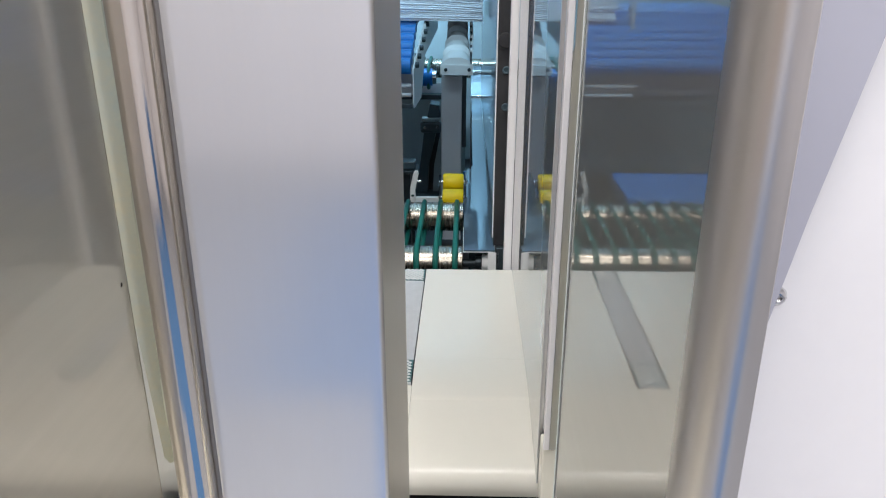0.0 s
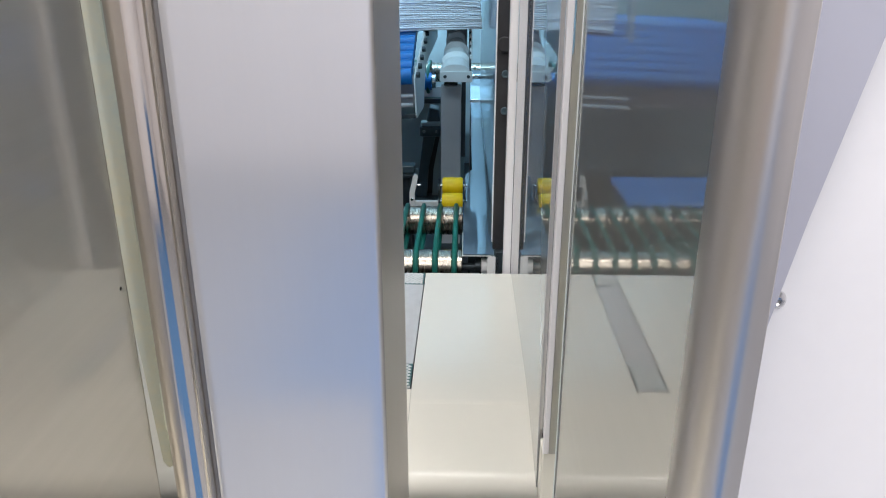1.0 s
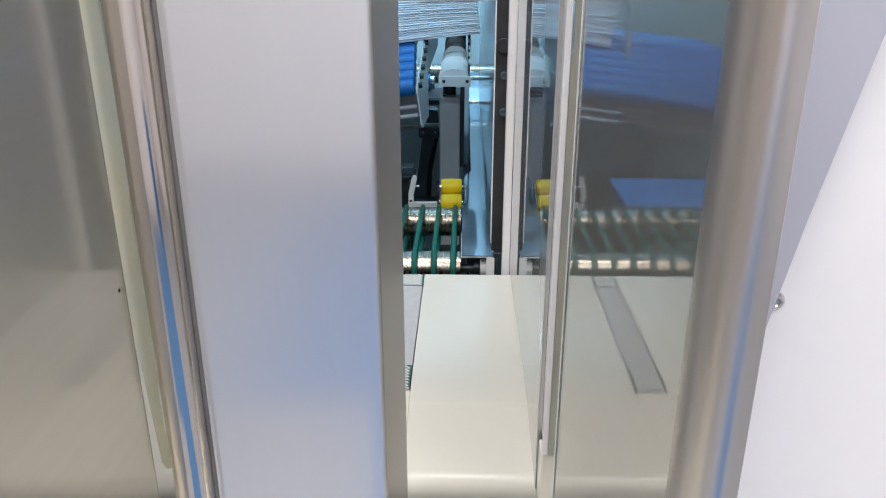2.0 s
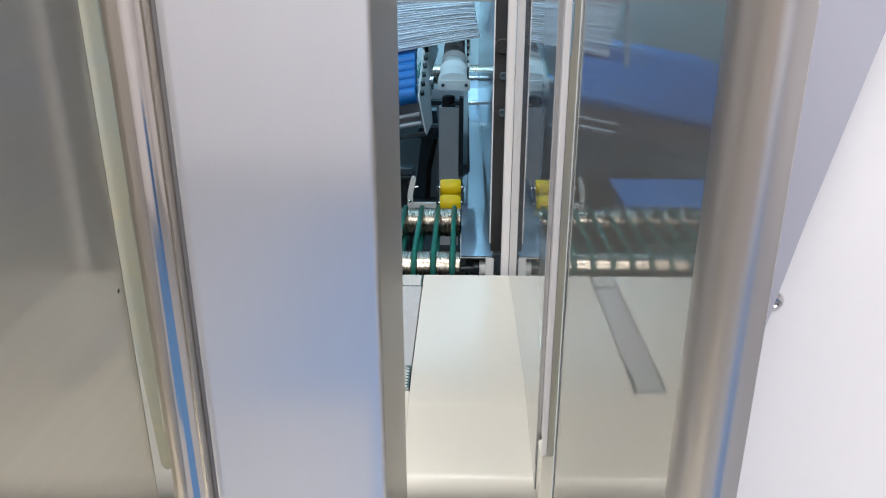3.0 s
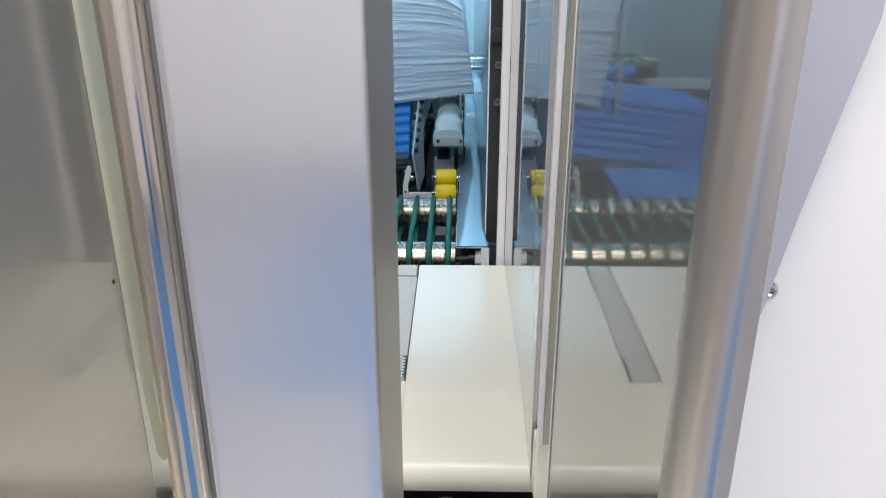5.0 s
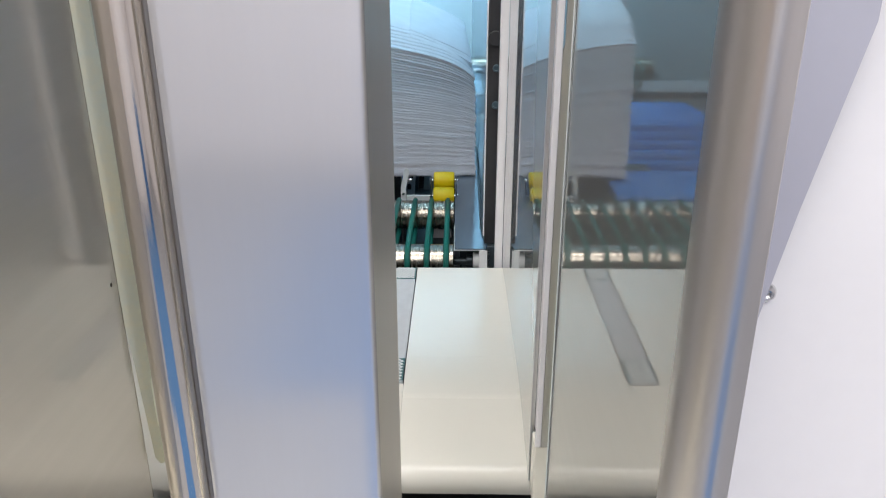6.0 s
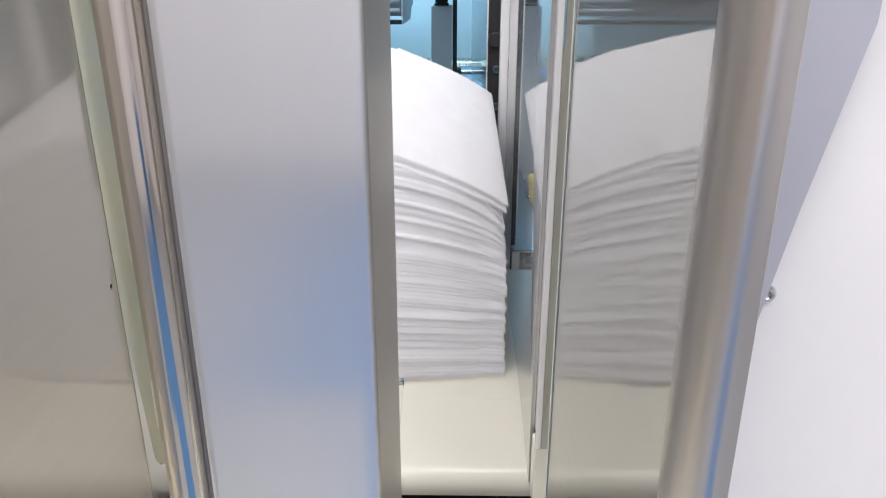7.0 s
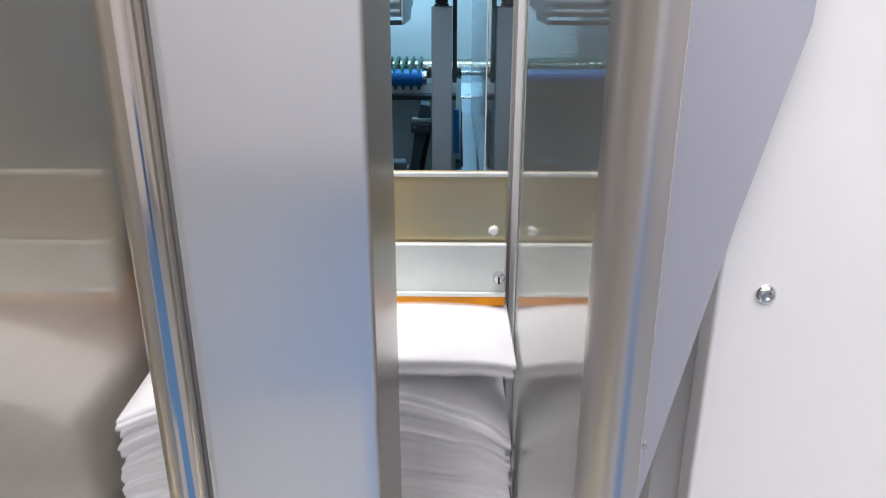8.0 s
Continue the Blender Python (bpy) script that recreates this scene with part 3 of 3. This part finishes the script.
# ---- lift ----
def build_lift():
    t = thing("lift", "tilting lift bed of blue coated rollers", "lift", (0.05, 2.35, 0.354))
    # the bed falls towards the table
    drop = math.tan(radians(17))
    n = 13
    for i in range(n):
        y = -0.24 + i * 0.055
        part("roller", cyl("x", (-0.46, y, min(y * drop, 0.03) - 0.024), 0.022, 0.52), "blue", t, smooth=True)
    side = [(-0.27, -0.20), (-0.262, -0.208), (-0.10, -0.208), (0.0, -0.10), (0.42, -0.06), (0.42, 0.02), (0.02, -0.006), (-0.255, -0.092), (-0.27, -0.10)]
    b = prism(side, "x", -0.194, -0.190, 0.001)
    for v in b.verts:
        v.co.x += 0.058 * (v.co.y + 0.27)
    part("bracket", b, "plastic", t, "white side bracket with slots")
    for i in range(9):
        y = -0.235 + i * 0.055
        part("bearing_pin", cyl("x", (-0.188 + 0.058 * (y + 0.27), y, min(y * drop, 0.03) - 0.024), 0.008, 0.016, 16), "dark", t, smooth=True)
        part("tab", box(-0.1945 + 0.058 * (y + 0.27), -0.186 + 0.058 * (y + 0.27), y + 0.014, y + 0.028, min(y * drop, 0.03) - 0.022, min(y * drop, 0.03) - 0.004), "plastic", t)
    part("sill", box(-0.72, -0.194, -0.268, -0.262, -0.208, -0.196), "dark", t)
    for z in (-0.175, -0.15):
        part("cross_bar", cyl("x", (-0.27, -0.245, z), 0.006, 0.14, 16), "grey", t, smooth=True)
    part("belly", box(-0.72, -0.20, -0.10, 0.40, -0.20, -0.14), "midgrey", t, "grey underside box")
    p = thing("lift_post", "grey square lift post with black knob", "lift post", (-0.043, 2.33, 0.354))
    pst = part("post", box(-0.031, 0.031, 0.0, 0.05, -1.0, -0.158, 0.003), "grey", p)
    part("seat", box(-0.022, 0.020, 0.005, 0.04, -0.157, -0.151), "dark", p)
    part("knob", lathe([(0.013, -0.151), (0.019, -0.148), (0.020, -0.130), (0.016, -0.125)], "z", (-0.001, 0.022, 0), 24), "black", pst, "black round knob", smooth=True)
    part("backing", box(0.032, 0.045, 0.015, 0.05, -0.38, -0.13), "dark", p, "dark strip beside the post")
    part("cable", cyl("z", (0.045, 0.06, -0.54), 0.008, 0.14, 12), "blue", p, "blue cable", smooth=True)
    h = thing("support_head", "white slotted plastic support head", "support", (-0.025, 2.29, 0.354))
    ramp = [(-0.03, -0.14), (-0.03, -0.105), (0.0, -0.088), (0.28, -0.006), (0.30, -0.006), (0.30, -0.14)]
    b = bmesh.new()
    rows = []
    for k in range(43):
        y = -0.03 + 0.33 * k / 42
        z = -0.105 + 0.017 * min(1, (y + 0.03) / 0.03) if y < 0 else min(-0.006, -0.088 + y * 0.293)
        wide = (0.044 - 0.013 * min(1, k / 26)) * (1.06 - 0.08 * (k % 9) / 9)
        puff = 0.013 * (1 - (k % 9) / 9)
        rows.append([b.verts.new((-0.003 + wide * (a / 5 - 1), y, max(-0.139, z + puff - 0.022 * abs(a / 5 - 1) ** 3))) for a in range(11)] + [b.verts.new((-0.003 + q * wide, y, -0.14)) for q in (1, -1)])
    for lo, hi in zip(rows, rows[1:]):
        for a in range(13):
            b.faces.new((lo[a], lo[(a + 1) % 13], hi[(a + 1) % 13], hi[a]))
    b.faces.new(rows[0])
    b.faces.new(rows[-1])
    bmesh.ops.recalc_face_normals(b, faces=b.faces[:])
    part("body", b, "plastic", h, "white scalloped body", smooth=True)
    part("lip", box(-0.046, 0.046, -0.036, -0.0302, -0.142, -0.112, 0.001), "plastic", h)
    part("slot_rail", prism([(y, z - 0.002) for y, z in ramp], "x", 0.0362, 0.042), "black", h, "dark slotted rail")
    for i in range(6):
        y = 0.012 + i * 0.05
        z = -0.088 + y * 0.293
        part("tooth", box(0.0375, 0.046, y + 0.014, y + 0.036, z - 0.004, z + 0.012), "plastic", h)
    for x in (-0.034, 0.034):
        part("pin", cyl("y", (x, -0.037, -0.126), 0.005, 0.006, 12), "dark", h, smooth=True)
    e = thing("end_stop", "pale grey upright end stop beside the stack", "end stop", (-0.318, 2.33, 0.354))
    part("blade", box(-0.006, 0.006, -0.02, 0.04, -0.05, 0.6, 0.002), "grey", e)
    part("foot", box(-0.02, 0.02, 0.0, 0.05, -0.08, -0.0505, 0.002), "midgrey", e)
    return t, p, h, e


LIFT, POST, HEAD, STOP = build_lift()


# ---- the paper stack ----
N_SIG, W, L = 56, 0.328, 0.38


def half_section(i, side):
    """One half of a folded section, hinged on the stack's middle; side is 1 or -1."""
    b = bmesh.new()
    nx, ny = 10, 5
    jx, jy = random.uniform(-0.005, 0.0), random.uniform(-0.0016, 0.0016) + 0.0013 * math.sin(i * 0.9) * math.sin(i * 0.23)
    jy -= 0.0017 if i % 4 == 1 else 0.0
    g = i / N_SIG
    sag = 0.003 + 0.019 * g * g if g < 0.85 else 0.0167 - 0.060 * (g - 0.85)
    if side > 0:
        sag = 0.003 + 0.038 * g * g if i < N_SIG - 3 else 0.012
    verts = {}
    ripple, fat = random.uniform(0, 6), random.uniform(0.90, 1.0)
    step = random.choice((0.0016, 0.004, 0.005))
    for k in range(4):
        for a in range(nx + 1):
            for c in range(ny + 1):
                u, v = a / nx, c / ny
                thick = (0.0058 - side * 0.0009 * u) * (1 + 0.22 * v) * fat
                # the fold: edges are rounded
                inset = (0.0021, 0.0, 0.0, 0.0021)[k]
                lift = (0.0, 0.32, 0.68, 1.0)[k]
                x = side * (u * W / 2 - (0.012 if a == 0 else 0) + (jx if a == nx else 0) - (inset if a == nx else 0))
                y = v * L + jy + (inset if c == 0 else -inset if c == ny else 0) + (step if c == 0 and u > 0.75 else 0)
                z = lift * thick - sag * u ** (3.0 if side > 0 else 2.6) + 0.0006 * math.sin(ripple + 5 * u + 2 * v) * u
                verts[k, a, c] = b.verts.new((x, y, z))
    q = lambda *ks: b.faces.new([verts[k] for k in ks])
    for a in range(nx):
        for c in range(ny):
            q((3, a, c), (3, a + 1, c), (3, a + 1, c + 1), (3, a, c + 1))
            q((0, a, c), (0, a, c + 1), (0, a + 1, c + 1), (0, a + 1, c))
    for k in range(3):
        for a in range(nx):
            for c in (0, ny):
                q((k, a, c), (k, a + 1, c), (k + 1, a + 1, c), (k + 1, a, c))
        for c in range(ny):
            for a in (0, nx):
                q((k, a, c), (k, a, c + 1), (k + 1, a, c + 1), (k + 1, a, c))
    bmesh.ops.recalc_face_normals(b, faces=b.faces[:])
    return b


def build_stack():
    s = thing("paper_stack", "stack of folded white newsprint sections", "paper stack", (0.05, 2.35, 0.354))
    sigs = []
    for i in range(N_SIG):
        for side in (1, -1):
            sigs.append((i, side, part("section", half_section(i, side), "paper", s, smooth=True)))
    return s, sigs


STACK, SIGS = build_stack()


def build_press():
    p = thing("press_ram", "press ram with zinc plate and orange felt", "press", (-0.116, 0.60, 1.25))
    part("felt", box(-0.155, 0.160, 0.0, 0.26, 0.0, 0.009), "orange", p, "orange felt pad")
    part("bracket", box(-0.155, 0.160, 0.003, 0.010, 0.009, 0.056), "zinc_pale", p, "pale zinc angle bracket")
    part("bracket_foot", box(-0.155, 0.160, -0.0015, 0.0028, 0.009, 0.013), "zinc_pale", p)
    part("plate", box(-0.155, 0.160, 0.014, 0.018, 0.013, 0.117), "zinc_gold", p, "yellow zinc back plate")
    part("plate_rim", box(-0.155, 0.160, 0.010, 0.0138, 0.113, 0.117), "zinc_pale", p)
    for x in (-0.10, 0.02, 0.1535):
        sl = part("slot_screw", lathe([(0.0050, 0.003), (0.0052, -0.001), (0.0042, -0.0028), (0.0005, -0.003)], "y", (x, 0.0, 0.027), 20), "chrome", p, smooth=True)
        part("slot", box(x - 0.0008, x + 0.0008, -0.0034, -0.0026, 0.0222, 0.0285, 0), "black", sl)
    part("stud", lathe([(0.0045, 0.004), (0.0046, -0.002), (0.003, -0.004), (0.0005, -0.0042)], "y", (0.149, 0.0135, 0.065), 16), "plastic", p, smooth=True)
    part("ram_body", box(-0.15, 0.155, 0.03, 0.25, 0.0095, 0.05), "dark", p)
    for x in (-0.13, 0.0):
        part("ram_rod", cyl("z", (x - 0.01, 0.14, 0.70), 0.012, 1.3), "chrome", p, smooth=True)
    return p


PRESS = build_press()


def build_press_frame():
    f = thing("press_portal", "grey steel press portal with crossbeam", "press portal", (-0.1, 0.74, -0.9))
    part("crossbeam", box(-0.5, 0.75, -0.05, 0.05, 2.5, 2.6), "grey", f)
    for x in (-0.48, 0.73):
        part("column", box(x - 0.03, x + 0.03, -0.04, 0.04, 0.0, 2.5), "grey", f)


build_press_frame()


# ---- what moves ----
def motions():
    def at(ob, x=None, y=None, z=None, roll=0.0, yaw=0.0):
        return pose(*(ob.location[i] if v is None else v for i, v in enumerate((x, y, z))), 0, roll, yaw)

    # the right-hand end of stack and lift, and the sideways tilt: seconds, height, degrees
    fall = [(0, 0.354, 0), (0.5, 0.350, -1.0), (1.0, 0.346, -2.5), (1.5, 0.341, -5.0), (3.0, 0.327, -10.5), (3.5, 0.319, -12.0), (4.0, 0.305, -12.5), (4.5, 0.275, -12.5), (4.7, 0.235, -12),
            (5.0, 0.13, -8), (5.3, 0.03, -3), (5.5, 0.006, 0)]
    ahead = [(5.62, 2.31, 0.05, 2), (5.8, 2.17, 0.052, 4), (6.0, 1.92, 0.054, 5.5), (6.2, 1.655, 0.055, 5.8), (6.5, 1.315, 0.057, 5.8), (6.8, 1.09, 0.064, 5.8), (7.0, 0.92, 0.072, 5.7), (7.2, 0.785, 0.075, 5.5),
             (7.3, 0.71, 0.076, 5.3), (7.4, 0.60, 0.078, 5), (7.46, 0.524, 0.079, 4.8), (7.49, 0.519, 0.079, 4.6), (7.52, 0.519, 0.078, 4.2), (7.6, 0.513, 0.067, 3), (7.7, 0.506, 0.048, 1.2), (8.0, 0.505, 0.0478, 0.8)]
    walk(STACK, [(t, at(STACK, 0.05, 2.35, z, a)) for t, z, a in fall] + [(t, at(STACK, x, y, 0.001, 0, yaw)) for t, y, x, yaw in ahead])
    up = [(5.7, 0.004), (6.25, 0.004), (6.5, 0.26), (6.8, 0.56), (7.0, 0.575), (8.0, 0.575)]
    walk(LIFT, [(t, at(LIFT, None, None, z, a)) for t, z, a in fall] + [(t, at(LIFT, None, None, z)) for t, z in up])
    walk(HEAD, [(t, at(HEAD, None, None, z - 0.002)) for t, z, a in fall] + [(t, at(HEAD, None, None, z - 0.002)) for t, z in up])
    pz = [(0, 0.354), (0.5, 0.345), (1.0, 0.336), (1.5, 0.322), (3.0, 0.277), (3.5, 0.261), (4.0, 0.249), (4.5, 0.220), (4.7, 0.18), (5.0, 0.08), (5.3, 0.0), (5.5, -0.02)]
    walk(POST, [(t, at(POST, None, None, z)) for t, z in pz] + [(t, at(POST, None, None, z - 0.02)) for t, z in up])
    walk(STOP, [(t, at(STOP, None, None, z + 0.36 * math.sin(radians(a)))) for t, z, a in fall] + [(t, at(STOP, None, None, z)) for t, z in up])
    walk(GUIDE_R, [(t, at(GUIDE_R, x)) for t, x in ((0, 0.083), (7.5, 0.083), (7.55, 0.081), (7.6, 0.070), (7.67, 0.050), (7.7, 0.0485), (8.0, 0.0485))])
    walk(PLATE_R, [(t, at(PLATE_R, x)) for t, x in ((0, 0.088), (7.5, 0.088), (7.55, 0.086), (7.6, 0.075), (7.67, 0.055), (7.7, 0.0535), (8.0, 0.0535))])
    walk(GUIDE_L, [(t, at(GUIDE_L, x)) for t, x in ((0, -0.316), (7.4, -0.316), (7.5, -0.310), (7.6, -0.297), (7.7, -0.283), (8.0, -0.283))])
    walk(FRONT, [(t, at(FRONT, None, y)) for t, y in ((0, 0.36), (7.4, 0.36), (7.5, 0.349), (7.6, 0.357), (7.7, 0.36), (8.0, 0.36))])
    walk(PRESS, [(t, at(PRESS, None, None, z)) for t, z in ((0, 1.25), (7.55, 1.25), (7.65, 1.15), (7.7, 1.0), (7.8, 0.62), (7.9, 0.288), (7.95, 0.266), (8.0, 0.262))])
    # each half section: the pile settles, then the press flattens it
    states = [(0, 0.355, 14, 9), (6.5, 0.355, 14, 9), (7.0, 0.321, 15.5, 12.4), (7.5, 0.296, 14.5, 13.5), (7.8, 0.293, 14.5, 13.5), (7.9, 0.282, 7, 2), (8.0, 0.258, 5, 0)]
    for i, side, ob in SIGS:
        f = (i + 0.5) / N_SIG
        rows = []
        for t, high, droop, rise in states:
            pressed = t >= 7.9
            top = i >= N_SIG - 3
            if pressed:
                angle = -(droop + 11) * f if side < 0 else -4.0 if top else droop * f
            else:
                angle = droop * f + (6.5 if top and side > 0 else 0)
            # the uppermost sections lag behind while the pile travels
            lag = max(0, i - (N_SIG - 7)) * (0.018 if t <= 6.5 else 0.0)
            rows.append((t, pose(-W / 2 * math.cos(radians(angle)), lag, i / N_SIG * high, rise * f ** 1.1, angle, 0)))
        walk(ob, rows)


motions()
